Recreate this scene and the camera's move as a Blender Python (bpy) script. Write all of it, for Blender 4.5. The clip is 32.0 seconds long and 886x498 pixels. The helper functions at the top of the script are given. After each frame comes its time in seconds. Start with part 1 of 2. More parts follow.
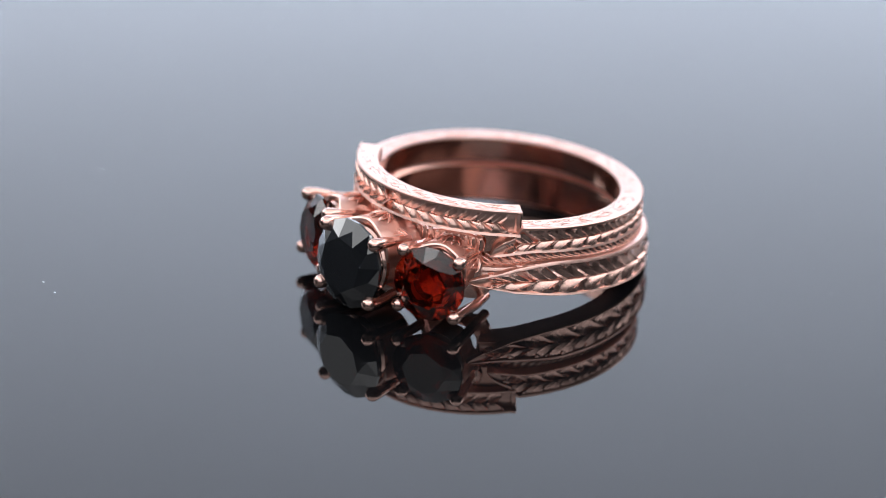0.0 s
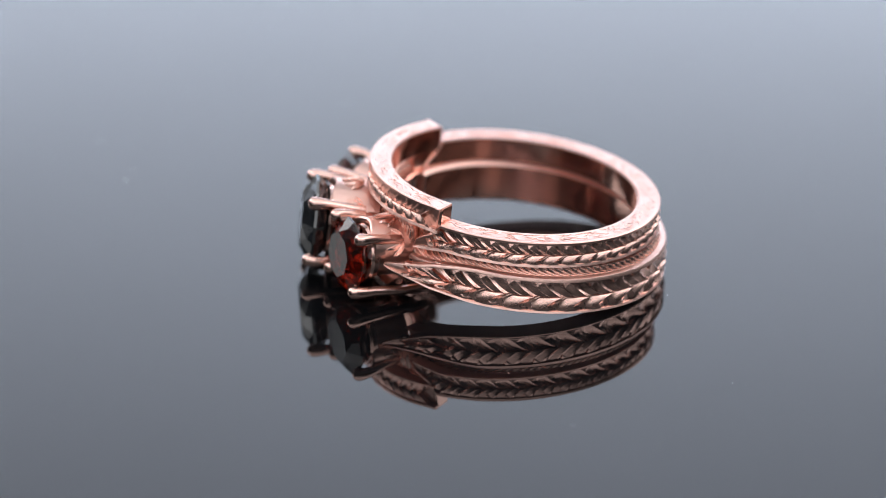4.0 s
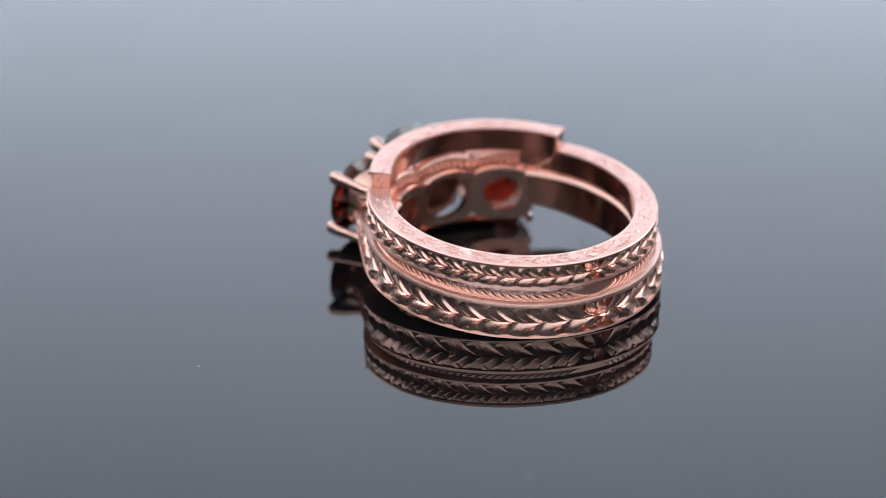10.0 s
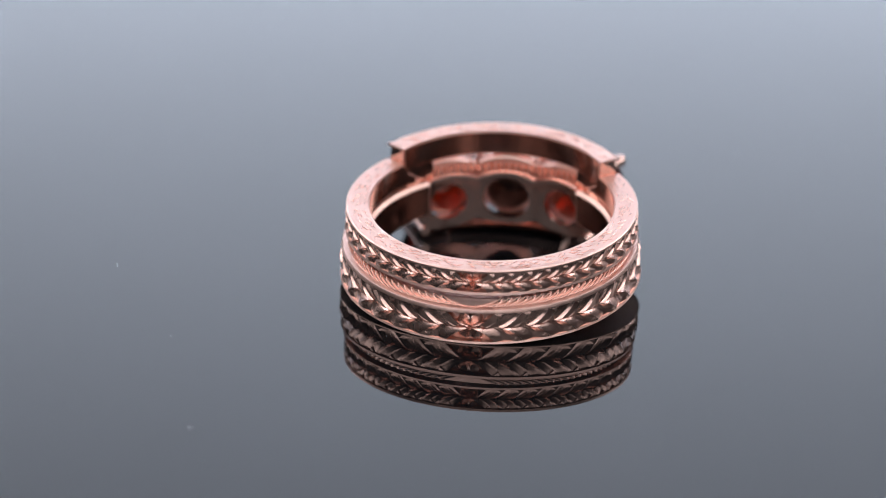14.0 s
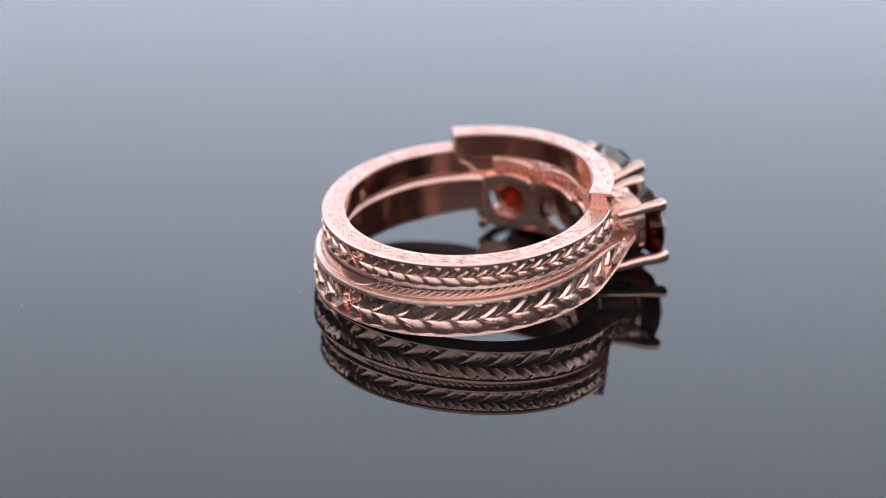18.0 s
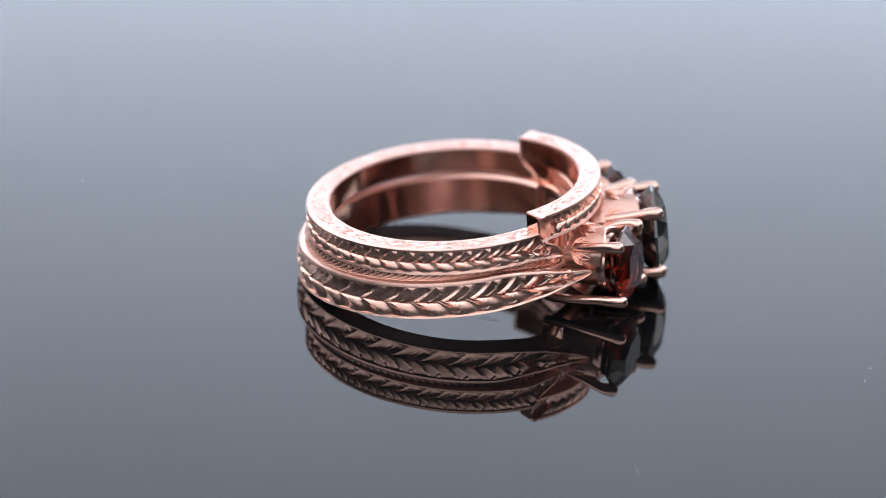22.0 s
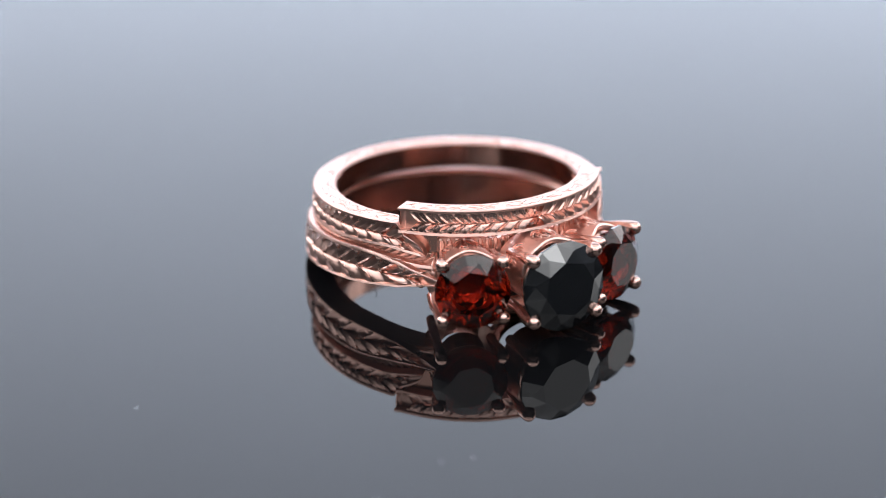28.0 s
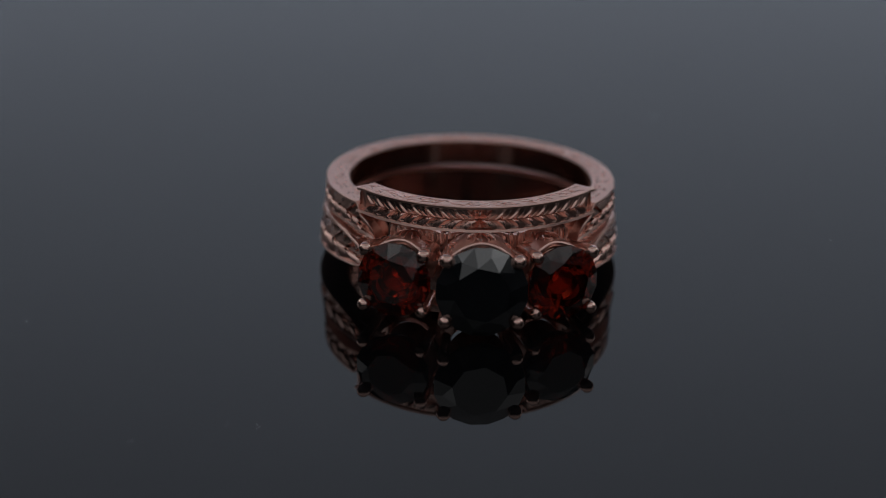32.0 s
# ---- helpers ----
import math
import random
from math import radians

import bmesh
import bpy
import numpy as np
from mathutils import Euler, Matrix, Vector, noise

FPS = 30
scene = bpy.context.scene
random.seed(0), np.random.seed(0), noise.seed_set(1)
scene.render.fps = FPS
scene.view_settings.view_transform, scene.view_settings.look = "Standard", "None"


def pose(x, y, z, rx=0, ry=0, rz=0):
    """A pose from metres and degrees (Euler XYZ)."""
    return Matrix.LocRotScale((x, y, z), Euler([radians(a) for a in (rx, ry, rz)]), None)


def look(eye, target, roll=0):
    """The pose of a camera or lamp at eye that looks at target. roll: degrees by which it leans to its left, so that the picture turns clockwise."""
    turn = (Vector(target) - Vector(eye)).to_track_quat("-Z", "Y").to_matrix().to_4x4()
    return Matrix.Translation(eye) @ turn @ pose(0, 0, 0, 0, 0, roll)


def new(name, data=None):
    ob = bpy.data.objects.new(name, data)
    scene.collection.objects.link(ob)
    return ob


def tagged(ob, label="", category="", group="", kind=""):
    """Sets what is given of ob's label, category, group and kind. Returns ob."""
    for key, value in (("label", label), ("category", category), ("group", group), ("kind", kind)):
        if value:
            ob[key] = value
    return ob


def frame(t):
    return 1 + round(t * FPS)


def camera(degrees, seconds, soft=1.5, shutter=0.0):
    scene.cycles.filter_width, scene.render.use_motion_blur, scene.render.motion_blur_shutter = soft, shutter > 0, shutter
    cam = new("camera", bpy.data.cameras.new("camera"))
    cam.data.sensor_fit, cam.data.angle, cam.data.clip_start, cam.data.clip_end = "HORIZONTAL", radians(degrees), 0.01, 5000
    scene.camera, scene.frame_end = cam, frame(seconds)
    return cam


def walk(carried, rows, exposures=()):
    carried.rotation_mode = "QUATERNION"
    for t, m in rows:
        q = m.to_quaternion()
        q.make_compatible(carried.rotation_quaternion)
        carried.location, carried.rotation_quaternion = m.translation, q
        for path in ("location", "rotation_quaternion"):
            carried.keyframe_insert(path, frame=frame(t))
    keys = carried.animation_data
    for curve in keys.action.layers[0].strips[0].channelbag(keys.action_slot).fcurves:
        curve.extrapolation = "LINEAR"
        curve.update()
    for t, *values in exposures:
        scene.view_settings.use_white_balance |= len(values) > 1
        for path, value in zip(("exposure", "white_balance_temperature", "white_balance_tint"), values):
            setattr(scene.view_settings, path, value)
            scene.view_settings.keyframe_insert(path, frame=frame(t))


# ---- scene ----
MM = 0.001
EYE = (0.0, -0.25266, 0.11043)
YAW, DOWN, LEAN = radians(-0.635), radians(23.346), 1.293
AHEAD = (math.sin(YAW) * math.cos(DOWN), math.cos(YAW) * math.cos(DOWN), -math.sin(DOWN))
cam = camera(12.925, 32.0, soft=0.85)
cam.data.dof.use_dof = True
cam.data.dof.focus_distance = 0.2665
cam.data.dof.aperture_fstop = 21
VIEW = look(EYE, [EYE[i] + AHEAD[i] for i in range(3)], LEAN)
FADE = [(0, 0.03), (6, -0.12), (13, -0.14), (19, 0.0), (24, 0.09), (28, 0.13), (30.7, 0.11), (31.0, -0.18), (31.2, -0.36), (31.5, -0.9), (31.8, -1.72), (32.0, -2.44)]
walk(cam, [(0, VIEW), (32.0, VIEW)], FADE)

# ---- light ----
world = bpy.data.worlds.new("studio_air")
scene.world = world
world.use_nodes = True
world.node_tree.nodes["Background"].inputs[0].default_value = (0.5, 0.55, 0.62, 1)
world.node_tree.nodes["Background"].inputs[1].default_value = 0.05


def area_lamp(name, eye, target, sx, sy, watts, colour):
    data = bpy.data.lights.new(name, "AREA")
    data.shape, data.size, data.size_y, data.energy, data.color = "RECTANGLE", sx, sy, watts, colour
    ob = new(name, data)
    ob.matrix_world = look(eye, target)
    return ob


area_lamp("overhead_softbox_lamp", (0.0, -0.12, 0.95), (0, -0.12, 0), 1.9, 1.25, 7.0, (0.98, 0.98, 1.0))
area_lamp("backdrop_lamp", (0.0, 0.59, -0.065), (0.0, 0.70, 0.12), 1.3, 0.08, 87.0, (0.765, 0.850, 1.0))
area_lamp("front_softbox_lamp", (0.0, -0.95, 1.15), (0, 0, 0.0), 2.2, 0.90, 6.4, (0.97, 0.98, 1.0))
area_lamp("added_front_fill", (0.0, -1.30, 0.62), (0, 0, 0.0), 2.2, 0.50, 2.9, (0.97, 0.98, 1.0))
for side in (-1, 1):
    area_lamp("side_softbox_lamp", (side * 1.05, -0.15, 1.00), (0, 0, 0.0), 1.6, 0.78, 4.4, (0.97, 0.98, 1.0))
    area_lamp("edge_softbox_lamp", (side * 0.88, 0.50, 0.50), (0, 0, 0.0), 0.55, 0.46, 2.6, (0.97, 0.98, 1.0))


# ---- materials ----
def material(name):
    m = bpy.data.materials.new(name)
    m.use_nodes = True
    return m, m.node_tree.nodes, m.node_tree.links, m.node_tree.nodes["Principled BSDF"]


def noise_node(nodes, links, scale, detail=3, coord="Object"):
    tc = nodes.new("ShaderNodeTexCoord")
    n = nodes.new("ShaderNodeTexNoise")
    n.inputs["Scale"].default_value, n.inputs["Detail"].default_value = scale, detail
    links.new(tc.outputs[coord], n.inputs["Vector"])
    return n


def gold(name, colour, rough, bump, scale):
    m, nodes, links, p = material(name)
    p.inputs["Metallic"].default_value = 1
    fine, wide = noise_node(nodes, links, scale), noise_node(nodes, links, scale / 9)
    ramp = nodes.new("ShaderNodeMapRange")
    ramp.inputs[3].default_value, ramp.inputs[4].default_value = rough * 0.7, rough * 1.4
    links.new(wide.outputs["Fac"], ramp.inputs[0])
    links.new(ramp.outputs[0], p.inputs["Roughness"])
    mix = nodes.new("ShaderNodeMix")
    mix.data_type = "RGBA"
    mix.inputs[6].default_value = (*colour, 1)
    mix.inputs[7].default_value = (colour[0] * 0.93, colour[1] * 0.88, colour[2] * 0.86, 1)
    links.new(wide.outputs["Fac"], mix.inputs[0])
    links.new(mix.outputs[2], p.inputs["Base Color"])
    b = nodes.new("ShaderNodeBump")
    b.inputs["Strength"].default_value, b.inputs["Distance"].default_value = bump, 0.00006
    links.new(fine.outputs["Fac"], b.inputs["Height"])
    links.new(b.outputs[0], p.inputs["Normal"])
    return m


ROSE = (0.95, 0.632, 0.553)
M_GOLD = gold("rose_gold", ROSE, 0.35, 0.6, 2600)
M_POLISH = gold("polished_rose_gold", ROSE, 0.20, 0.3, 1400)
M_LINING = gold("shaded_polished_rose_gold", (0.90, 0.54, 0.45), 0.16, 0.4, 420)
M_LEAF = gold("bright_cut_rose_gold", ROSE, 0.25, 0.35, 3600)


def gem(name, colour, ior, transmission, rough=0.0):
    m, nodes, links, p = material(name)
    p.inputs["Base Color"].default_value = (*colour, 1)
    p.inputs["IOR"].default_value = ior
    p.inputs["Roughness"].default_value = rough
    p.inputs["Transmission Weight"].default_value = transmission
    return m


M_GARNET = gem("red_garnet", (0.14, 0.007, 0.002), 1.76, 1.0, 0.05)
M_BLACK = gem("black_stone", (0.010, 0.0115, 0.014), 2.42, 0.0, 0.01)


def plain(name, colour, rough, scale=8, vary=0.85):
    m, nodes, links, p = material(name)
    n = noise_node(nodes, links, scale, 4)
    mix = nodes.new("ShaderNodeMix")
    mix.data_type = "RGBA"
    mix.inputs[6].default_value = (*colour, 1)
    mix.inputs[7].default_value = (*[c * vary for c in colour], 1)
    links.new(n.outputs["Fac"], mix.inputs[0])
    links.new(mix.outputs[2], p.inputs["Base Color"])
    p.inputs["Roughness"].default_value = rough
    return m


M_ACRYLIC = plain("black_acrylic", (0.004, 0.0042, 0.005), 0.0, 40)
M_ACRYLIC.node_tree.nodes["Principled BSDF"].inputs["IOR"].default_value = 1.43
M_TABLE = plain("dark_table", (0.03, 0.03, 0.032), 0.5)
M_PAPER = plain("grey_paper", (0.30, 0.304, 0.311), 0.9, 3, 0.95)
M_WALL = plain("grey_wall_paint", (0.08, 0.08, 0.082), 0.8, 3)
M_BOARD = plain("white_board", (0.82, 0.82, 0.83), 0.8, 5, 0.96)
M_FLOOR = plain("grey_floor", (0.07, 0.07, 0.07), 0.7, 3)
M_DUST = plain("pale_dust", (0.6, 0.6, 0.62), 0.8, 500)
M_HAIR = plain("dark_fibre", (0.03, 0.03, 0.035), 0.6, 500)


# ---- mesh helpers ----
def link_mesh(name, mesh, mat, parent=None, label="", smooth=True):
    if mat and not mesh.materials:
        mesh.materials.append(mat)
    ob = new(name, mesh)
    if parent:
        ob.parent = parent
    if label:
        tagged(ob, label)
    return ob


def grid_mesh(name, rows, closed_u=False, closed_v=False, cap=False, smooth=True):
    """A skin over rows of points, all rows of one length."""
    nu, nv = len(rows), len(rows[0])
    verts = [p for r in rows for p in r]
    faces = []
    for i in range(nu if closed_u else nu - 1):
        for j in range(nv if closed_v else nv - 1):
            a, b = i * nv + j, i * nv + (j + 1) % nv
            c, d = ((i + 1) % nu) * nv + (j + 1) % nv, ((i + 1) % nu) * nv + j
            faces.append((a, b, c, d))
    if cap:
        faces.append(tuple(range(nv - 1, -1, -1)))
        faces.append(tuple((nu - 1) * nv + j for j in range(nv)))
    mesh = bpy.data.meshes.new(name)
    mesh.from_pydata(verts, [], faces)
    bm = bmesh.new()
    bm.from_mesh(mesh)
    bmesh.ops.recalc_face_normals(bm, faces=bm.faces)
    bm.to_mesh(mesh)
    bm.free()
    if smooth:
        mesh.polygons.foreach_set("use_smooth", [True] * len(mesh.polygons))
        mesh.set_sharp_from_angle(angle=radians(30))
    return mesh


def box_mesh(name, sx, sy, sz, bevel=0.0):
    bm = bmesh.new()
    bmesh.ops.create_cube(bm, size=1)
    bmesh.ops.scale(bm, vec=(sx, sy, sz), verts=bm.verts)
    if bevel:
        bmesh.ops.bevel(bm, geom=bm.edges[:], offset=bevel, segments=2, affect="EDGES")
    mesh = bpy.data.meshes.new(name)
    bm.to_mesh(mesh)
    bm.free()
    return mesh


def on_ring(a, r, z):
    """Ring space in metres: a degrees from the ring's front towards its right, r and z in millimetres."""
    return Vector((r * math.sin(radians(a)) * MM, -r * math.cos(radians(a)) * MM, z * MM))


def smoothstep(x):
    x = min(1.0, max(0.0, x))
    return x * x * (3 - 2 * x)


# ---- the studio ----
def slab(name, size, at, mat, label, kind="structure"):
    ob = link_mesh(name, box_mesh(name, *size), mat)
    ob.location = at
    return tagged(ob, label, name.split("_")[0], kind=kind)


slab("floor", (3.4, 3.4, 0.05), (0, 0, -0.80), M_FLOOR, "plain grey studio floor")
slab("ceiling", (3.4, 3.4, 0.05), (0, 0, 1.70), M_WALL, "plain grey studio ceiling")
slab("wall_north", (3.4, 0.05, 2.45), (0, 1.675, 0.45), M_WALL, "plain grey studio wall behind the backdrop")
slab("wall_south", (3.4, 0.05, 2.45), (0, -1.675, 0.45), M_WALL, "plain grey studio wall behind the camera")
slab("wall_east", (0.05, 3.3, 2.45), (1.675, 0, 0.45), M_WALL, "plain grey studio wall at the side")
slab("wall_west", (0.05, 3.3, 2.45), (-1.675, 0, 0.45), M_WALL, "plain grey studio wall at the other side")
table = tagged(new("table"), "dark plain studio table under the turntable", "table", kind="structure")
top = link_mesh("tabletop", box_mesh("tabletop", 1.1, 0.72, 0.03, 0.004), M_TABLE, table)
top.location = (0, 0.0, -0.035)
for sx in (-0.5, 0.5):
    for sy in (-0.31, 0.31):
        leg = link_mesh("leg", box_mesh("leg", 0.04, 0.04, 0.725, 0.003), M_TABLE, table)
        leg.location = (sx, sy, -0.4125)

rows = []
for i in range(25):
    a = min(1.0, i / 16)
    y, z = (0.70 - 0.25 * (1 - math.sin(a * math.pi / 2)), -0.20 + 0.25 * (1 - math.cos(a * math.pi / 2))) if i <= 16 else (0.70, 0.05 + (i - 16) * 0.12)
    rows.append([(x, y + d, z) for x, d in ((-0.9, 0), (0.9, 0), (0.9, 0.004), (-0.9, 0.004))])
backdrop = link_mesh("backdrop", grid_mesh("backdrop", rows, closed_v=True, cap=True), M_PAPER)
tagged(backdrop, "smooth pale grey paper backdrop curving down behind the table", "backdrop", kind="structure")


shield = slab("lamp_shield", (1.1, 0.012, 0.098), (0, 0.352, 0.0295), M_BOARD, "unseen low white board added along the back of the table to block the backdrop lamp")
shield["category"] = "board"


# ---- the turntable ----
SPIN, STOP = -10.0976, 30.72


def spin(t):
    return SPIN * min(t, STOP)


def disc_mesh(name, radius, thick, chamfer):
    n = 128
    prof = [(0.0005, -thick), (radius - chamfer, -thick), (radius, -thick + chamfer), (radius, -chamfer), (radius - chamfer, 0), (radius * 0.5, 0), (0.0005, 0)]
    return grid_mesh(name, [[(r * math.cos(2 * math.pi * i / n), r * math.sin(2 * math.pi * i / n), z) for r, z in prof] for i in range(n)], closed_u=True, closed_v=True)


turntable = tagged(new("turntable"), "glossy black acrylic turntable disc under the rings", "turntable")
link_mesh("plate", disc_mesh("plate", 0.15, 0.006, 0.0008), M_ACRYLIC, turntable)
link_mesh("motor_base", disc_mesh("motor_base", 0.11, 0.0138, 0.001), M_TABLE, turntable).location = (0, 0, -0.0062)

# ---- the rings: where they lie on the turntable at the start ----
LIE = pose(0.765 * MM, 1.976 * MM, 0.78 * MM, 0, 0, 224.3 - 270) @ pose(0, 0, 0, -4.6, 0.45, 0)
LIE_LOW = pose(1.151 * MM, 2.353 * MM, 1.0 * MM, 0, 0, 224.3 - 270) @ pose(0, 0, 0, -5.6, 1.0, 0)
engagement = tagged(new("engagement_ring"), "engraved rose gold ring with three faceted stones, lying on black acrylic", "ring", "stacked rings")
wedding = tagged(new("wedding_band"), "engraved rose gold band with a raised bridge, on another ring", "ring", "stacked rings")

# the bands are domed: (fall above the middle, fall below it, half height of the engraved field)
DOME_E, DOME_W, DOME_B = (0.24, 0.06, 1.01), (0.13, 0.04, 0.69), (0.11, 0.04, 0.69)


def domed(r, u, dome):
    return r - (dome[0] if u > 0 else dome[1]) * min(1.2, abs(u)) ** (dome[3] if len(dome) > 3 else 1.6)


# leaf relief, bent onto the band: base on the centre line, tip up and outwards
LEAVES = {}


def leaf_mesh(r, length, rise, width, height, side, up, face=False, dome=(0.0, 0.0, 1.0)):
    """One engraved leaf. r: radius of the ground, side: +1 grows towards rising angles, up: +1 above the centre line, face: it lies on the flat top."""
    key = (round(r, 3), length, rise, width, height, side, up, face, dome)
    if key in LEAVES:
        return LEAVES[key]
    n = 10
    d = Vector((length, rise)).normalized()
    e = Vector((-d.y, d.x))
    total = math.hypot(length, rise)
    rows = []
    for i in range(n):
        s = i / (n - 1)
        w = width * (0.12 + 0.88 * math.sin(math.pi * s ** 1.35) ** 0.65) * 0.5 if 0 < i < n - 1 else 0.02
        swell = height * (0.45 + 0.55 * math.sin(math.pi * min(1, s * 0.9 + 0.1)))
        bend = 0.11 * total * math.sin(math.pi * s)
        row = []
        depth = 0.30 + 0.70 * math.sin(math.pi * min(1.0, s * 0.86 + 0.10))
        for c, h in ((-1.0, 0.10), (-0.92, 0.70), (-0.74, 0.95), (-0.52, 0.40), (-0.40, 0.0), (-0.28, 0.10), (0.05, 0.28), (0.42, 0.58), (0.74, 0.98), (0.92, 0.90), (1.0, 0.10)):
            h = h if abs(c) > 0.8 else 1.0 - (1.0 - h) * depth
            q = d * (s * total) + e * (c * w - bend)
            hh = h * swell if 0 < i < n - 1 else -0.02
            if face:
                row.append(on_ring(side * math.degrees(q.x / r), r + up * q.y, hh))
            else:
                row.append(on_ring(side * math.degrees(q.x / r), domed(r, up * q.y / dome[2], dome) + hh, up * q.y))
        rows.append(row)
    LEAVES[key] = grid_mesh("engraved_leaf", rows)
    return LEAVES[key]


def put(name, mesh, mat, parent, a, z=0.0, scale_z=1.0, label="", out=0.0, yaw=0.0):
    """Lays a piece at a degrees round the ring; out: millimetres further from the axis, yaw: degrees by which its ground turns."""
    ob = link_mesh(name, mesh, mat, parent, label)
    spot = on_ring(a, 10.0, 0)
    ob.matrix_basis = Matrix.Translation((0, 0, z * MM)) @ Matrix.Translation(on_ring(a, out, 0)) @ Matrix.Translation(spot) @ Matrix.Rotation(radians(yaw), 4, "Z") @ Matrix.Translation(-spot) @ Matrix.Rotation(radians(a), 4, "Z") @ Matrix.Diagonal((1, 1, scale_z, 1))
    return ob


def swept(name, a0, a1, step, profile):
    """A bar along the ring; profile(a) gives its (r, z) outline at a degrees."""
    n = max(2, int(round(abs(a1 - a0) / step)))
    rows = [[on_ring(a0 + (a1 - a0) * i / n, r, z) for r, z in profile(a0 + (a1 - a0) * i / n)] for i in range(n + 1)]
    return grid_mesh(name, rows, closed_v=True, cap=True)


def fold(a):
    """Degrees from the front, 0 to 180, on either side."""
    return abs((a + 180) % 360 - 180)


SINK = 0.42  # depth of the carved ground under the rims


# ---- engagement ring ----
E_END = 38.0


def e_limits(a):
    k = smoothstep((fold(a) - E_END) / 34)
    return 0.34 * (1 - k), 1.75 + 0.75 * k


def e_profile(a):
    lo, hi = e_limits(a)
    k = smoothstep((fold(a) - E_END) / 26)
    top = hi + 0.16 + 0.42 * k
    mid, half = (lo + hi) / 2, (hi - lo) / 2 - 0.24
    field = [(domed(10.42, u, DOME_E) - SINK, mid + u * half) for u in (-1, -0.7, -0.4, 0, 0.3, 0.55, 0.8, 1.0)]
    low, high = field[0][0] + SINK, field[-1][0] + SINK
    return [(8.42, lo + 0.20), (8.62, lo + 0.03), (10.05, lo), (low + 0.05, lo + 0.02), (low + 0.12, lo + 0.07), (low + 0.05, lo + 0.19)] + field + [
        (high + 0.15, hi - 0.19), (high + 0.14, hi - 0.14), (high + 0.04, hi + 0.03), (high - 0.04, hi + 0.07), (9.86, hi + 0.10), (9.80, hi + 0.03), (9.60, top), (8.90, 2.98), (8.66, 3.02), (8.42, 2.84)]


E_BAND = link_mesh("band", swept("band", E_END, 360 - E_END, 1.5, e_profile), M_GOLD, engagement, "engraved rose gold band, narrowing towards the stones")



LEAVE, TIP = 66.0, 35.4


def flare(f):
    """How far the shoulder stands out from the band's circle: it leaves on the tangent."""
    return 10.42 / math.cos(radians(max(0.0, LEAVE - f))) - 10.42


def pinch(f):
    return min(1.0, max(0.0, (f - TIP) / 16)) ** 0.55


def shoulder_limits(f):
    lo, hi = e_limits(f)
    mid = 1.2 + ((lo + hi) / 2 - 1.2) * pinch(f)
    half = max(0.05, (hi - lo) / 2 * pinch(f))
    return mid - half, mid + half


def shoulder_mesh(side):
    """The band's shoulder, running out to a point beside the outer stone."""
    rows, n = [], 44
    for i in range(n + 1):
        f = LEAVE + 2 + (TIP + 0.1 - LEAVE - 2) * i / n
        lo, hi = shoulder_limits(f)
        mid, half = (lo + hi) / 2, (hi - lo) / 2
        p = min(1.0, half / 0.9)
        foot = on_ring(f, 10.432 + flare(f), 0)
        out = on_ring(max(f, LEAVE), 1.0, 0) / MM
        field = [((domed(10.42, u, DOME_E) - 10.42 - SINK) * p, mid + u * (half - 0.24 * p)) for u in (-1, -0.7, -0.4, 0, 0.3, 0.55, 0.8, 1.0)]
        low, high = field[0][0] + SINK * p, field[-1][0] + SINK * p
        deep = -0.35 - 0.55 * p
        prof = [(deep, lo + 0.2 * p), (deep + 0.1, lo + 0.02), (-0.25, lo), (low + 0.05, lo + 0.02 * p), (low + 0.12 * p, lo + 0.07 * p), (low + 0.05 * p, lo + 0.19 * p)] + field + [
            (high + 0.15 * p, hi - 0.19 * p), (high + 0.14 * p, hi - 0.14 * p), (high + 0.04 * p, hi), (high - 0.05, hi), (deep + 0.1, hi), (deep, hi - 0.2 * p)]
        row = []
        for d, z in prof:
            q = foot + out * (d * MM)
            row.append((side * q.x, q.y, z * MM))
        rows.append(row)
    return grid_mesh("shoulder", rows, closed_v=True, cap=True)


SHOULDER = {}
for side in (1, -1):
    SHOULDER[side] = link_mesh("shoulder", shoulder_mesh(side), M_GOLD, engagement, "pointed rose gold shoulder of the band")

# ---- wedding band ----
W_TIP, W_STEP, LIFT = 43.0, 54.0, 1.12


def w_limits(a):
    f = fold(a)
    j = smoothstep((f - W_TIP) / 18)
    rise = 1.52 * min(1.0, max(0.0, (f - W_TIP) / 11.0)) ** 0.5
    return 3.00 + 0.42 * j, 3.08 + rise + 0.67 * smoothstep((f - W_STEP + 2.4) / 3.2)


def w_section(lo, hi, inner, ground, dome):
    h = hi - lo
    b = min(0.24, h * 0.25)
    mid, half = (lo + hi) / 2, h / 2 - b
    k = min(1.0, h / 1.85)
    field = [(ground - (ground - domed(ground, u, dome)) * k - SINK * min(1.0, h / 1.7) ** 2, mid + u * half) for u in (-1, -0.7, -0.4, 0, 0.3, 0.55, 0.8, 1.0)]
    low, high = field[0][0] + SINK * min(1.0, h / 1.7) ** 2, field[-1][0] + SINK * min(1.0, h / 1.7) ** 2
    return [(inner, lo + b), (inner + 0.10, lo), (low - 0.08, lo), (low + 0.11, lo + b * 0.22), (low + 0.03, lo + b * 0.90)] + field + [
        (high + 0.12, hi - b * 0.85), (high + 0.12, hi - b * 0.25), (high + 0.05, hi), (high - 0.04, hi), (high - 0.07, hi - 0.02),
        (inner + 0.12, hi - 0.02), (inner + 0.10, hi), (inner + 0.05, hi), (inner, hi - b * 0.4)]


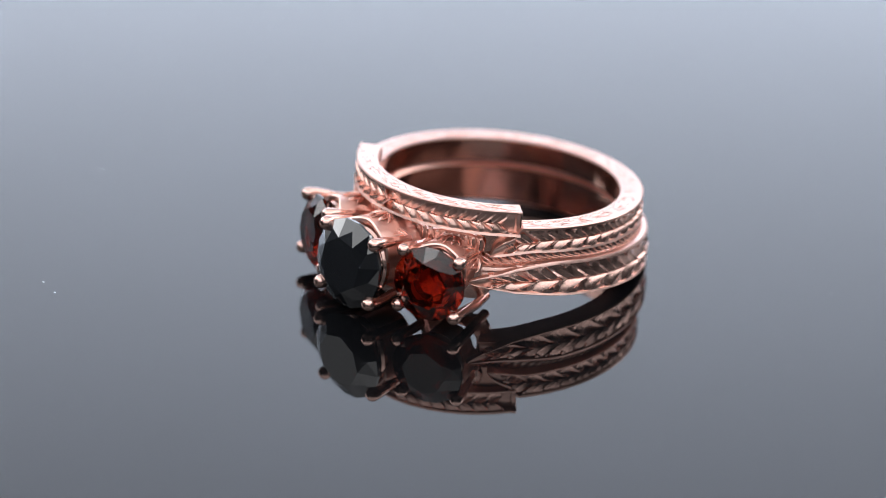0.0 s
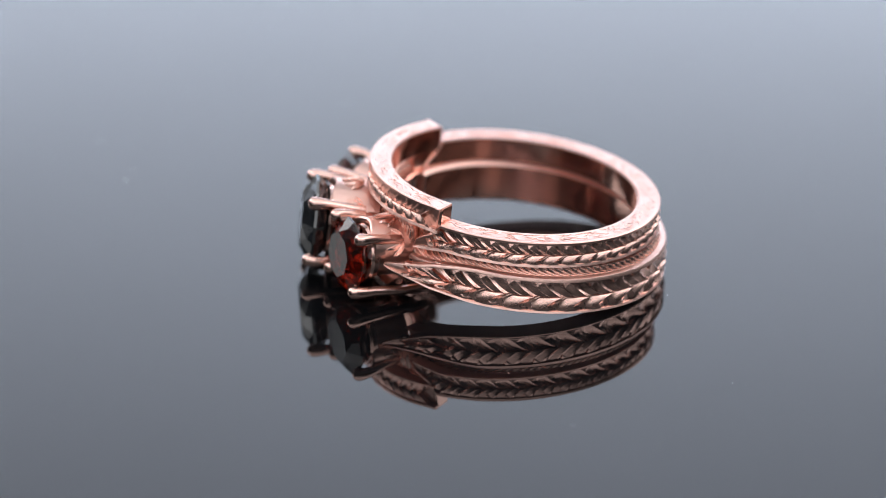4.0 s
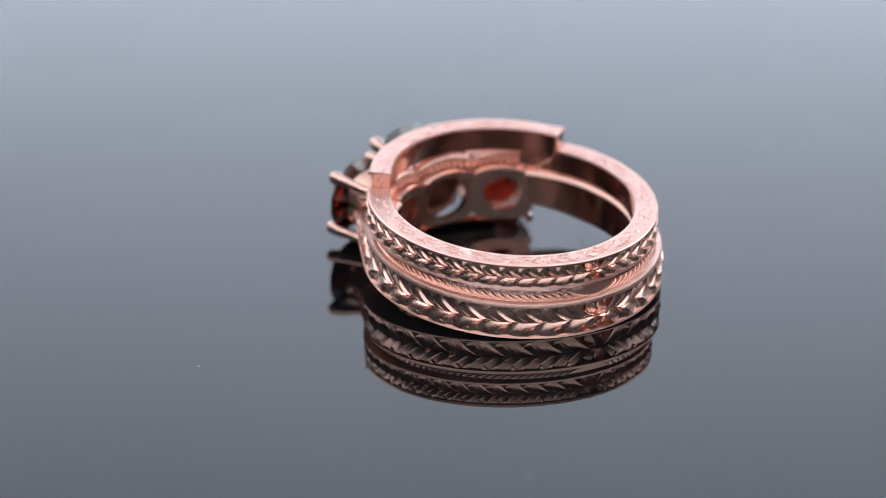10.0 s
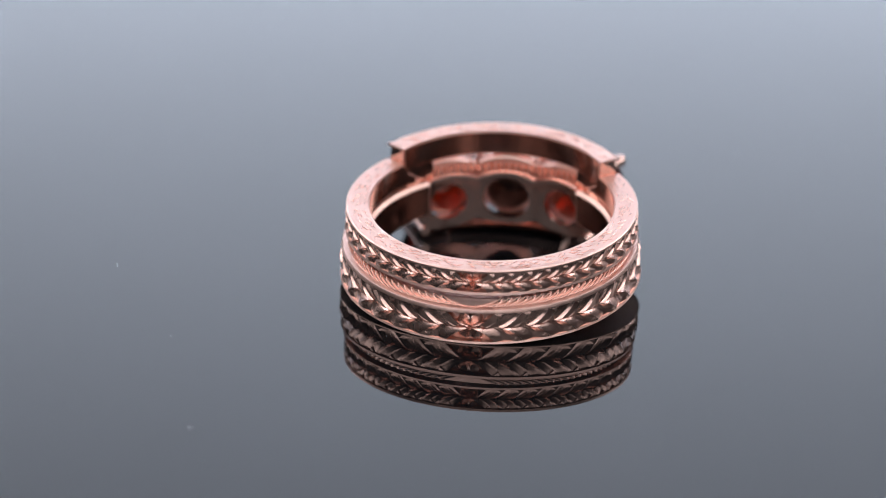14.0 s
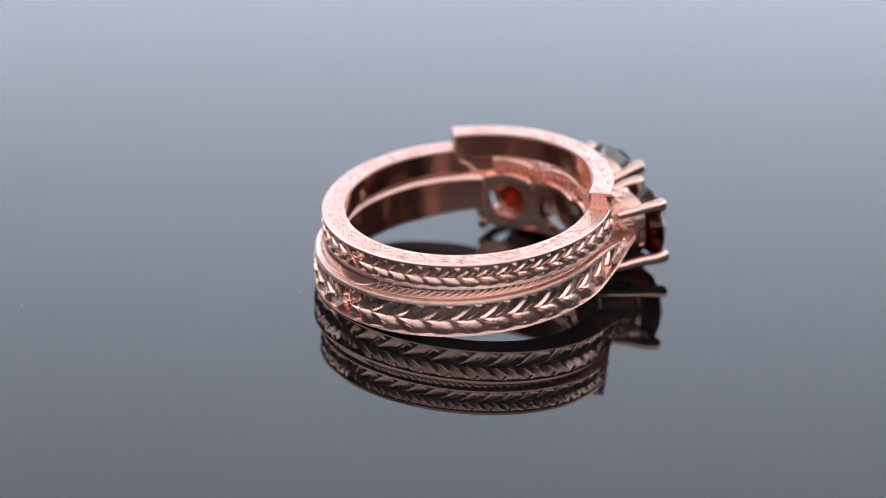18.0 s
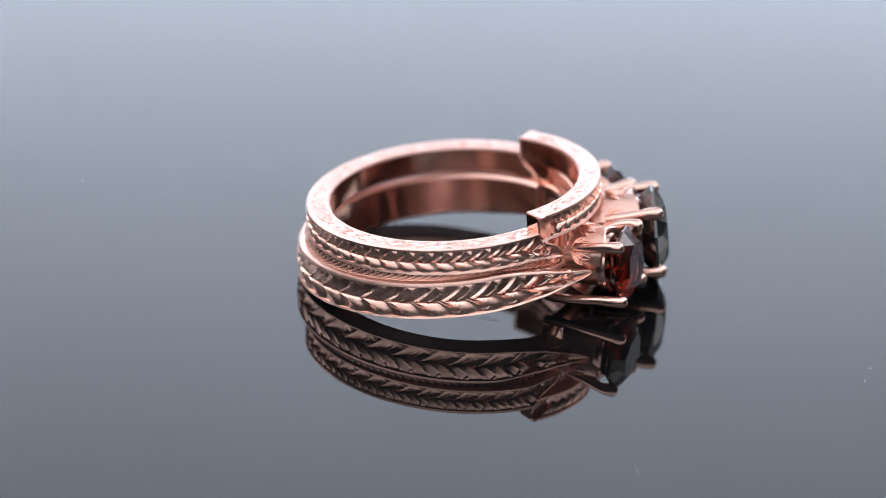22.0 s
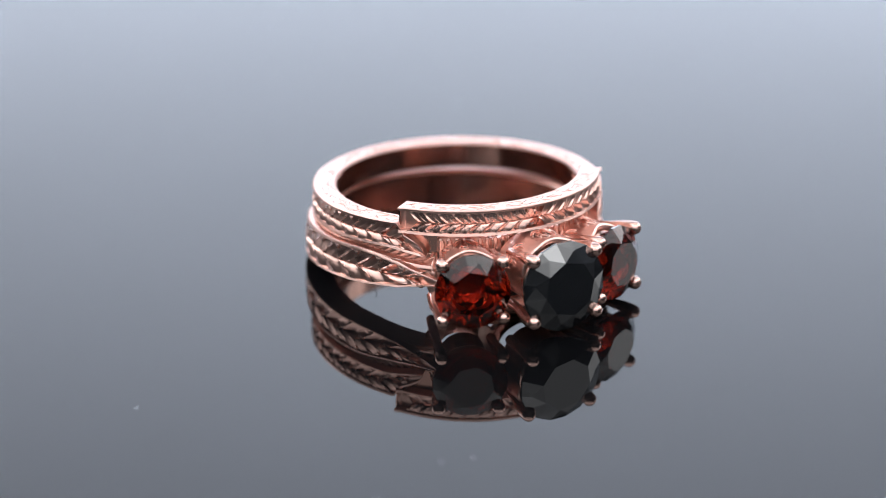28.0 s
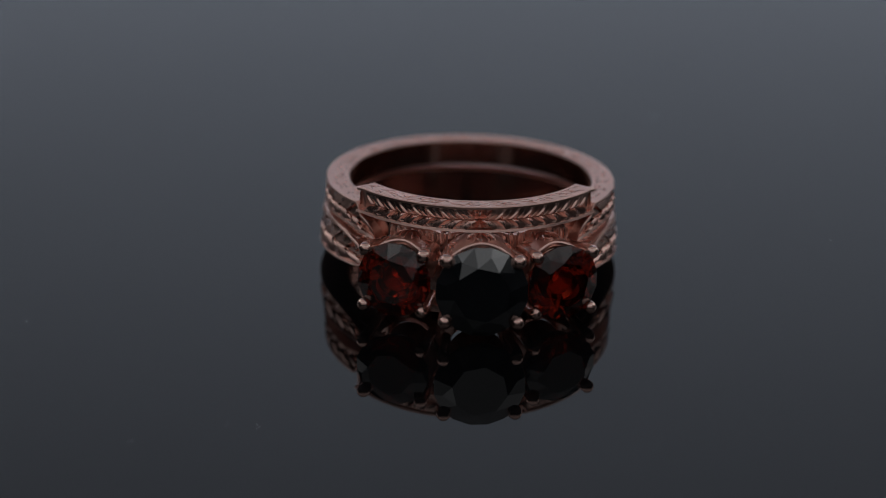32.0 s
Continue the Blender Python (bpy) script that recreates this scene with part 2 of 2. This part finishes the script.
def w_profile(a):
    lo, hi = w_limits(a)
    return w_section(lo, hi, 8.52, 10.13, DOME_W)


def bulge(a):
    """How far the bridge stands out in front of the band's circle."""
    return 0.05 + 0.40 * math.cos(radians(a / W_STEP * 90))


def lean_of(a):
    """Degrees by which the bridge's face turns from the band's circle."""
    return math.degrees(math.atan2(0.40 * math.sin(radians(a / W_STEP * 90)) * math.pi / 2 / radians(W_STEP), 10.1))


def bridge_profile(a):
    return w_section(3.42 + LIFT, 5.27 + LIFT, 8.52 + bulge(a), 10.0 + bulge(a) + 0.11 * smoothstep((abs(a) - 51.6) / 0.7), DOME_B)


W_BAND = link_mesh("band", swept("band", W_TIP, 360 - W_TIP, 1.5, w_profile), M_GOLD, wedding, "engraved rose gold band with pointed ends")
bridge = link_mesh("bridge", swept("bridge", -W_STEP, W_STEP, 0.75, bridge_profile), M_GOLD, wedding, "raised rose gold bridge with square ends")


# satin engraved panels on the flat tops
M_SATIN = gold("satin_rose_gold", ROSE, 0.36, 0.9, 3200)
link_mesh("top_panel", swept("top_panel", W_TIP + 9, 351 - W_TIP, 1.5, lambda a: [(8.66, w_limits(a)[1] - 0.10), (9.80, w_limits(a)[1] - 0.10), (9.80, w_limits(a)[1] - 0.008), (8.66, w_limits(a)[1] - 0.008)]), M_SATIN, wedding, "satin engraved top of the band")
link_mesh("top_panel", swept("top_panel", 1 - W_STEP, W_STEP - 1, 1.5, lambda a: [(8.66 + bulge(a), 5.17 + LIFT), (9.70 + bulge(a), 5.17 + LIFT), (9.70 + bulge(a), 5.262 + LIFT), (8.66 + bulge(a), 5.262 + LIFT)]), M_SATIN, wedding, "satin engraved top of the bridge")

# bright-polished square ends of the bridge
M_MIRROR = gold("bright_polished_rose_gold", ROSE, 0.10, 0.1, 900)
for a0, a1 in ((W_STEP - 0.2, W_STEP + 0.22), (-W_STEP - 0.22, 0.2 - W_STEP)):
    link_mesh("end_face", swept("end_face", a0, a1, 0.2, lambda a: [(8.66, 3.58 + LIFT), (9.80, 3.58 + LIFT), (9.90, 3.70 + LIFT), (9.80, 5.08 + LIFT), (9.70, 5.16 + LIFT), (8.70, 5.16 + LIFT), (8.62, 5.06 + LIFT), (8.62, 3.66 + LIFT)]), M_MIRROR, bridge, "bright polished square end of the bridge")

# webs that close the wedge between the pointed ends and the bridge
for a0, a1 in ((36.5, 55.0), (-55.0, -36.5)):
    link_mesh("web", swept("web", a0, a1, 1.0, lambda a: [(8.66, 3.10), (9.35, 3.10), (9.40, 3.9), (9.45, 3.50 + LIFT), (8.70, 3.50 + LIFT), (8.64, 3.9)]), M_LINING, wedding, "rose gold web under the bridge")

# polished linings
link_mesh("lining", swept("lining", E_END + 1, 359 - E_END, 1.5, lambda a: [(8.40, e_limits(a)[0] + 0.24), (8.47, e_limits(a)[0] + 0.22), (8.47, 2.82), (8.40, 2.78)]), M_LINING, engagement, "polished rose gold inside of the band")
link_mesh("lining", swept("lining", W_TIP + 4, 356 - W_TIP, 1.5, lambda a: [(8.49, w_limits(a)[0] + 0.16), (8.55, w_limits(a)[0] + 0.14), (8.55, w_limits(a)[1] - 0.10), (8.49, w_limits(a)[1] - 0.12)]), M_LINING, wedding, "polished rose gold inside of the band")
link_mesh("lining", swept("lining", 1 - W_STEP, W_STEP - 1, 1.5, lambda a: [(8.49 + bulge(a), 3.56 + LIFT), (8.55 + bulge(a), 3.55 + LIFT), (8.55 + bulge(a), 5.16 + LIFT), (8.49 + bulge(a), 5.15 + LIFT)]), M_LINING, wedding, "polished rose gold inside of the bridge")


# ---- stones ----
def brilliant_mesh(name, R, crown=0.28, pavilion=0.88, table=0.61):
    bm = bmesh.new()

    def ring(n, r, z, off=0.0):
        return [bm.verts.new((r * math.cos(2 * math.pi * (i + off) / n), r * math.sin(2 * math.pi * (i + off) / n), z)) for i in range(n)]
    t = ring(8, table * R, crown * R)
    m = ring(8, 0.82 * R, crown * 0.55 * R, 0.5)
    g = ring(16, R, 0.03 * R)
    h = ring(16, R, -0.03 * R)
    plain = pavilion < 0.8
    p = ring(8, 0.40 * R, -pavilion * R) if plain else ring(8, 0.50 * R, -pavilion * 0.58 * R)
    c = None if plain else bm.verts.new((0, 0, -pavilion * R))
    bm.faces.new(t)
    if plain:
        bm.faces.new(p)
    for i in range(8):
        j = (i + 1) % 8
        bm.faces.new((t[i], m[i], t[j]))
        bm.faces.new((t[j], m[i], g[(2 * i + 2) % 16], m[j]))
        bm.faces.new((m[i], g[2 * i], g[2 * i + 1]))
        bm.faces.new((m[i], g[2 * i + 1], g[(2 * i + 2) % 16]))
        if plain:
            bm.faces.new((p[i], h[2 * i], h[2 * i + 1], h[(2 * i + 2) % 16], p[j]))
            continue
        bm.faces.new((p[i], h[(2 * i - 1) % 16], h[2 * i]))
        bm.faces.new((p[i], h[2 * i], h[2 * i + 1]))
        bm.faces.new((p[i], h[2 * i + 1], p[j], c))
    for i in range(16):
        bm.faces.new((g[i], h[i], h[(i + 1) % 16], g[(i + 1) % 16]))
    bmesh.ops.recalc_face_normals(bm, faces=bm.faces)
    mesh = bpy.data.meshes.new(name)
    bm.to_mesh(mesh)
    bm.free()
    return mesh


def facing(fwd, right, z, yaw, pitch=0.0):
    """Ring space: a stone at that place, its face along +z of its own space, turned yaw degrees to the ring's right."""
    return Matrix.Translation((right * MM, -fwd * MM, z * MM)) @ Matrix.Rotation(radians(yaw), 4, "Z") @ Matrix.Rotation(radians(90 + pitch), 4, "X")


def tube(name, pts, radii, n=14, seg_cap=True):
    """A round bar through the points, each with its radius."""
    rows = []
    for i, p in enumerate(pts):
        d = (Vector(pts[min(i + 1, len(pts) - 1)]) - Vector(pts[max(i - 1, 0)])).normalized()
        u = d.orthogonal().normalized()
        if i and abs(u.dot(keep)) < 0.999:
            u = (keep - d * keep.dot(d)).normalized()
        keep = u
        w = d.cross(u)
        rows.append([Vector(p) + (u * math.cos(2 * math.pi * k / n) + w * math.sin(2 * math.pi * k / n)) * radii[i] for k in range(n)])
    return grid_mesh(name, rows, closed_v=True, cap=True)


def prong_mesh(name, x, y, back, girdle, r=0.44, inner=0.86):
    """In the stone's space: a claw from behind, its rounded tip bent over the girdle."""
    pts, rad = [], []
    for s, f, k in ((0.0, inner, 0.70), (0.35, inner + 0.05, 0.71), (0.72, 0.99, 0.74), (0.88, 1.0, 0.86), (1.0, 0.985, 0.98)):
        pts.append((x * f * MM, y * f * MM, (-back + s * (back + girdle)) * MM))
        rad.append(r * k * MM)
    for s in (0.3, 0.6, 0.85, 0.97):
        pts.append((x * (0.985 - 0.05 * s) * MM, y * (0.985 - 0.05 * s) * MM, (girdle + s * r * 1.0) * MM))
        rad.append(r * math.sqrt(max(0.0, 1 - s * s)) * MM)
    return tube(name, pts, rad)


def basket_mesh(name, R, depth, wall):
    """The shell behind a stone, set back from its girdle, full above and narrow below."""
    n, rows = 72, []
    for i in range(n):
        a = 2 * math.pi * i / n
        c, s = math.cos(a), math.sin(a)
        k = 0.64 + 0.32 * smoothstep((s + 0.1) / 0.7)
        dip = 0.30 * (0.5 + 0.5 * math.cos(4 * a)) ** 2
        front = -1.05 - dip
        prof = [(R * k - wall, front), (R * k - wall * 0.3, front + 0.06), (R * k, front - 0.02), (R * 0.99 * k, -depth * 0.6), (R * 0.95 * k, -depth),
                (R * 0.95 * k - wall, -depth), (R * 0.97 * k - wall, -depth * 0.6)]
        rows.append([(r * c * MM, r * s * MM, z * MM) for r, z in prof])
    return grid_mesh(name, rows, closed_u=True, closed_v=True)


def collar_mesh(name, R):
    """The round seat under the stone."""
    n = 56
    prof = [(0.72, -1.02), (0.76, -0.95), (0.80, -1.15), (0.78, -1.50), (0.66, -1.50), (0.66, -1.15)]
    return grid_mesh(name, [[(R * r * math.cos(2 * math.pi * i / n) * MM, R * r * math.sin(2 * math.pi * i / n) * MM, z * MM) for r, z in prof] for i in range(n)], closed_u=True, closed_v=True)


def set_stone(fwd, right, z, yaw, R, px, py, back, stone_name, mat, label, long_side, pavilion=0.88):
    m = facing(fwd, right, z, yaw)
    st = link_mesh(stone_name, brilliant_mesh(stone_name, R * MM, pavilion=pavilion), mat, engagement, label)
    st.matrix_basis = m @ Matrix.Rotation(radians(11), 4, "Z")
    b = link_mesh("basket", basket_mesh("basket", R, back + 1.0, 0.34), M_GOLD, engagement, "engraved rose gold basket behind a stone")
    b.matrix_basis = m
    link_mesh("collar", collar_mesh("collar", R), M_POLISH, engagement, "round rose gold seat of a stone").matrix_basis = m
    # a palmette on each of the three plates that can be seen
    for ang, k in ((180, 0.96), (130, 0.93), (230, 0.93)):
        for sd, fan, tall, wide in ((1, 0.02, 1.7, 0.42), (1, 0.55, 1.45, 0.38), (-1, 0.55, 1.45, 0.38), (1, 1.0, 0.95, 0.34), (-1, 1.0, 0.95, 0.34)):
            lf = link_mesh("basket_leaf", leaf_mesh(R * k, fan, tall, wide, 0.15, sd, 1), M_LEAF, b)
            lf.matrix_basis = Matrix.Translation((0, 0, -3.3 * MM)) @ Matrix.Rotation(radians(ang), 4, "Z")
    for sx in (-1, 1):
        for sy in (-1, 1):
            longer = sy < 0 and sx == long_side
            pr = link_mesh("prong", prong_mesh("prong", sx * px, sy * py, back + (2.3 if longer else 0), 0.12, 0.365 + 0.045 * R, 0.97 if longer else 0.84), M_POLISH, engagement, "round-tipped rose gold prong")
            pr.matrix_basis = m


set_stone(14.56, 0.0, 1.06, 0, 3.17, 2.5, 2.2, 3.4, "center_stone", M_BLACK, "large round faceted black stone", 0)
set_stone(12.3, -5.82, 1.08, -22, 2.62, 2.12, 2.02, 3.0, "side_stone", M_GARNET, "round faceted dark red garnet", -1, 0.62)
set_stone(12.3, 5.65, 1.08, 22, 2.62, 2.12, 2.02, 3.0, "side_stone", M_GARNET, "round faceted dark red garnet", 1, 0.62)


def plate_with_hole(name, a_mid, half_a, z_mid, half_z, hole, r0, r1):
    n, rows = 48, []
    for i in range(n):
        t = 2 * math.pi * i / n
        c, s = math.cos(t), math.sin(t)
        k = 1 / (abs(c) ** 3.4 + abs(s) ** 3.4) ** (1 / 3.4)
        row = []
        for r, f in ((r0, 0), (r0, 1), (r1, 1), (r1, 0)):
            ux = c * (hole * (1 - f) + f * k * half_a * radians(1) * r0)
            uz = s * (hole * (1 - f) + f * k * half_z)
            row.append(on_ring(a_mid + math.degrees(ux / r0), r, z_mid + uz))
        rows.append(row)
    return grid_mesh(name, rows, closed_u=True, closed_v=True)


for a_mid, hole in ((0, 1.65), (-27.5, 1.35), (27.5, 1.35)):
    link_mesh("gallery_plate", plate_with_hole("gallery_plate", a_mid, 15.2, 1.0, 2.0, hole, 8.75 + 0.06 * (a_mid == 0), 9.35), M_POLISH, engagement, "pierced rose gold plate behind a stone")
link_mesh("upper_rail", swept("upper_rail", -37, 37, 1, lambda a: [(r, z + 2.62 + 0.42 * abs(math.cos(radians(a / 27.5 * 180))) ** 0.7) for r, z in ((8.58, -0.20), (8.54, 0.0), (8.60, 0.16), (8.80, 0.22), (9.0, 0.1), (9.0, -0.2))]), M_POLISH, engagement, "scalloped rose gold rail over the pierced plates")
link_mesh("lower_rail", swept("lower_rail", -26, 26, 2, lambda a: [(8.9, -1.1), (9.2, -1.6), (10.0, -2.0), (10.4, -1.95), (10.3, -1.5), (9.2, -0.9)]), M_POLISH, engagement, "rose gold rail under the stones")

# engraved wall of the gallery, rising between the baskets up to the bridge
GALLERY = link_mesh("gallery_wall", swept("gallery_wall", -37, 37, 1, lambda a: [(r, 2.5 if z == 0 else 3.50 + 0.48 * abs(math.cos(radians(a / 27.5 * 180))) + z) for r, z in ((9.50, 0), (9.50, -0.08), (9.58, 0.01), (10.02, 0.01), (10.10, -0.08), (10.14, 0))]), M_GOLD, engagement, "engraved copper-toned wall of the gallery")

# ---- engraving: leaves, flowers, strokes ----
CUTS = {}


def cut_mesh(r, pitch, tall, run, deep, side, up, dome, straight=False):
    """One cut of a wheat-ear border: a scoop between two slanting ridges, from the stem to the rim. Above the stem the scoop is broad and ribbed,
    below it a steep almond. straight: on the shoulder, which runs on the tangent."""
    key = (round(r, 3), pitch, tall, run, deep, side, up, dome, straight)
    if key in CUTS:
        return CUTS[key]
    wide = radians(pitch) * r
    vein = 0.86 if up > 0 else 0.50

    def at(c, y, h):
        x = c * wide + run * y ** (0.80 if up > 0 else 0.68)
        out = domed(r, up * y * tall / dome[2], dome) + h
        if straight:
            return Vector((side * x * MM, -out * MM, up * (0.02 + y * tall) * MM))
        return on_ring(side * math.degrees(x / r), out, up * (0.02 + y * tall))

    if up > 0:
        line = [(0.0, 0.0), (0.07, 0.30), (0.18, 0.52), (0.32, 0.66), (0.42, 0.72), (0.47, 0.58), (0.56, 0.74), (0.72, 0.92), (vein, 1.0), (0.90, 0.82), (0.95, 0.40), (1.0, 0.0)]
    else:
        line = [(0.0, 0.0), (0.10, 0.18), (0.22, 0.42), (0.36, 0.74), (vein, 1.0), (0.55, 0.97), (0.64, 0.78), (0.70, 0.82), (0.78, 0.62), (0.88, 0.38), (0.95, 0.18), (1.0, 0.0)]
    ys = (0.0, 0.07, 0.16, 0.28, 0.42, 0.56, 0.70, 0.82, 0.91, 0.97, 1.0)
    foot = [0.0] + [u for u, d in line] + [1.0, 1.0]
    rows = [[at(c, 0.0, -SINK - 0.03) for c in foot]]
    for y in ys:
        last = 1.0 - (0.20 if up > 0 else 0.34) * smoothstep((y - 0.62) / 0.38)
        envelope = 1.0 - (0.72 if up > 0 else 0.66) * y ** 1.1
        row = [at(0.0, y, -SINK - 0.03)]
        for u, d in line:
            row.append(at(u * last, y, 0.03 - deep * d * envelope))
        row += [at(1.0, y, 0.03), at(1.0, y, -SINK - 0.03)]
        rows.append(row)
    rows.append([at(c, 1.0, -SINK - 0.03) for c in foot])
    CUTS[key] = grid_mesh("engraved_leaf", rows)
    return CUTS[key]


CHIP = {}


def chip_mesh(r, wide, tall, side, up, straight=False):
    """A small bright triangular facet, its base on the rim and its point towards the leaves."""
    key = (round(r, 3), wide, tall, side, up, straight)
    if key not in CHIP:
        flat = [(-0.5, 0.10, 0.02), (0.5, 0.10, 0.02), (0.38, -0.45, 0.10), (0.24, -1.0, 0.15), (-0.10, -0.42, 0.09)]
        rows = []
        for lift in (-0.25, 0.0):
            rows.append([Vector((side * x * wide * MM, -(r + h + lift) * MM, up * y * tall * MM)) if straight else on_ring(side * math.degrees(x * wide / r), r + h + lift, up * y * tall) for x, y, h in flat])
        CHIP[key] = grid_mesh("rim_cut", rows, closed_v=True, cap=True, smooth=False)
    return CHIP[key]


E_PITCH, W_PITCH, B_PITCH = 10.9, 7.35, 5.6
BEVEL = (0.20, 0.0, 0.56, 1.0)
for side in (1, -1):
    # wide band: from the flower at the back towards the head
    for i in range(13):
        a = 180 - 1.0 - i * E_PITCH
        lo, hi = shoulder_limits(a - (6 if i == 12 else 13 if a < LEAVE + 4 else 9))
        k = (hi - lo) / 2.5
        on = E_BAND if a > LEAVE else SHOULDER[side]
        for up in (1, -1):
            put("engraved_leaf", cut_mesh(10.43, E_PITCH if i < 12 else 5.2, 1.03, 1.50 if i < 12 else 0.8, 0.21 if up > 0 else 0.44, -side, up, DOME_E, a < LEAVE + 4), M_LEAF, on, side * a, (lo + hi) / 2, k, out=flare(a) + 0.012, yaw=side * max(0.0, LEAVE - a))
    for i in range(12):
        a = 180 - 1.0 - 9.3 - i * E_PITCH
        lo, hi = shoulder_limits(a)
        on = E_BAND if a > LEAVE else SHOULDER[side]
        put("rim_cut", chip_mesh(domed(10.42, 0.9, DOME_E), 0.62, 0.32, -side, 1, a < LEAVE), M_LEAF, on, side * a, hi - 0.21, out=flare(a) + 0.012, yaw=side * max(0.0, LEAVE - a))
    # feathered bevel over the wide band
    for i in range(40):
        a = 180 - 0.6 - i * 3.4
        hi = e_limits(a)[1]
        put("bevel_feather", leaf_mesh(9.80, 2.1, 0.56, 0.42, 0.13, -side, 1, dome=BEVEL), M_LEAF, E_BAND, side * a, hi + 0.07)
    # slim band
    for i in range(18):
        a = 180 - 0.9 - i * W_PITCH
        lo, hi = w_limits(a - (8 if i < 17 else 5))
        k = min(1.0, (hi - lo) / 1.85)
        for up in (1, -1):
            put("engraved_leaf", cut_mesh(10.14, W_PITCH if i < 17 else 3.6, 0.70, 1.0 if i < 17 else 0.5, 0.17 if up > 0 else 0.35, -side, up, DOME_W), M_LEAF, W_BAND, side * a, (lo + hi) / 2, k)
    for i in range(14):
        a = 180 - 0.9 - 6.6 - i * W_PITCH
        put("rim_cut", chip_mesh(domed(10.13, 0.9, DOME_W), 0.44, 0.24, -side, 1), M_LEAF, W_BAND, side * a, w_limits(a)[1] - 0.25)
    for i in range(8):
        a = 0.8 + i * B_PITCH
        for up in (1, -1):
            put("engraved_leaf", cut_mesh(10.01, B_PITCH, 0.70, 0.75, 0.15 if up > 0 else 0.29, side, up, DOME_B), M_LEAF, bridge, side * a, (3.42 + 5.27) / 2 + LIFT, out=bulge(a + 3) + 0.01, yaw=side * lean_of(a + 3))

# upright leaves round the gallery wall, and small ones along its inner side
for i in range(25):
    a = -36 + i * 3.0
    put("gallery_leaf", leaf_mesh(9.50, 0.10, 0.95, 0.40, -0.14, 1, 1), M_LEAF, GALLERY, a, 2.75)
    put("gallery_leaf", leaf_mesh(10.11, 0.10, 1.25, 0.46, 0.12, 1, 1), M_LEAF, GALLERY, a, 2.55)

# flowers: four broad petals between four slim ones
def flower(parent, a, r, z, size, height, dome):
    for k in range(4):
        sx, up = (1 if k % 2 else -1), (1 if k < 2 else -1)
        put("flower_petal", leaf_mesh(r, 0.58 * size, 0.98 * size, 0.98 * size, height, sx, up, dome=dome), M_LEAF, parent, a, z)
        put("flower_petal", leaf_mesh(r, 1.22 * size, 0.34 * size, 0.56 * size, height, sx, up, dome=dome), M_LEAF, parent, a, z)


flower(E_BAND, 180, 10.42 - SINK, 1.25, 1.0, 0.43, DOME_E)
flower(W_BAND, 180, 10.13 - SINK, 4.34, 0.74, 0.40, DOME_W)
flower(bridge, 0, 10.0 + bulge(0) - SINK, 4.34 + LIFT, 0.66, 0.38, DOME_B)

# fine scrolls and strokes on the flat top of the wedding band and its bridge
rng = random.Random(4)


def stroke(r, side, up, tall):
    return leaf_mesh(r, 0.62 if tall else 0.85, 0.30 if tall else 0.16, 0.10, 0.036, side, up, True)


for side in (1, -1):
    for i in range(41):
        a = 180 - 1.4 - i * 3.0
        for r in (8.86, 9.22, 9.56):
            b = a + rng.uniform(-0.9, 0.9)
            put("engraved_stroke", stroke(r, rng.choice((1, -1)), rng.choice((1, -1)), rng.random() < 0.6), M_LEAF, W_BAND, side * b, w_limits(b)[1] - 0.02)
    for i in range(15):
        a = 5.0 + i * 3.05
        for r in (8.86, 9.20, 9.50):
            b = a + rng.uniform(-0.9, 0.9)
            put("engraved_stroke", stroke(r, rng.choice((1, -1)), rng.choice((1, -1)), rng.random() < 0.6), M_LEAF, bridge, side * b, 5.27 + LIFT - 0.02, out=bulge(b), yaw=side * lean_of(b))

# heart outline at the middle of the bridge
pts = []
for i in range(33):
    t = 2 * math.pi * i / 32
    hx, hy = 16 * math.sin(t) ** 3, 13 * math.cos(t) - 5 * math.cos(2 * t) - 2 * math.cos(3 * t) - math.cos(4 * t)
    pts.append(on_ring(math.degrees(hx * 0.040 / 9.3), 9.33 + bulge(0) + hy * 0.030, 5.27 + LIFT - 0.03))
link_mesh("heart", tube("heart", pts, [0.045 * MM] * 33, 6), M_LEAF, bridge, "small engraved heart outline")


# ---- dust on the turntable ----
def speck_mesh(r, seed):
    rng = random.Random(seed)
    bm = bmesh.new()
    bmesh.ops.create_icosphere(bm, subdivisions=1, radius=r)
    for v in bm.verts:
        v.co *= rng.uniform(0.6, 1.3)
        v.co.z *= 0.5
    mesh = bpy.data.meshes.new("dust_speck")
    bm.to_mesh(mesh)
    bm.free()
    return mesh


for k, (x, y, r) in enumerate(((-30.46, -4.56, 0.07), (20.83, -14.99, 0.06), (12.44, 5.39, 0.06), (-29.47, -6.34, 0.09), (-36.65, -2.0, 0.10), (-28.5, 16.3, 0.08), (31.25, 9.48, 0.09), (21.2, 23.5, 0.05), (24.4, -2.9, 0.06))):
    link_mesh("dust_speck", speck_mesh(r * 0.5 * MM, k), M_DUST, turntable, "pale speck of dust").location = (x * MM, y * MM, r * 0.45 * MM)
fibre = [(-5.66, 6.44, 0.03), (-5.9, 6.24, 0.10), (-6.14, 6.09, 0.12), (-6.6, 5.95, 0.08), (-7.03, 5.91, 0.03)]
link_mesh("fibre", tube("fibre", [Vector(p) * MM for p in fibre], [0.012 * MM] * 5, 6), M_HAIR, turntable, "fine dark fibre")


# ---- movement ----
def motions():
    steps = [i * 1.0 for i in range(31)] + [30.72, 31.0, 32.0]
    for thing, base in ((turntable, Matrix.Identity(4)), (engagement, LIE_LOW), (wedding, LIE)):
        walk(thing, [(t, pose(0, 0, 0, 0, 0, spin(t)) @ base) for t in steps])


motions()
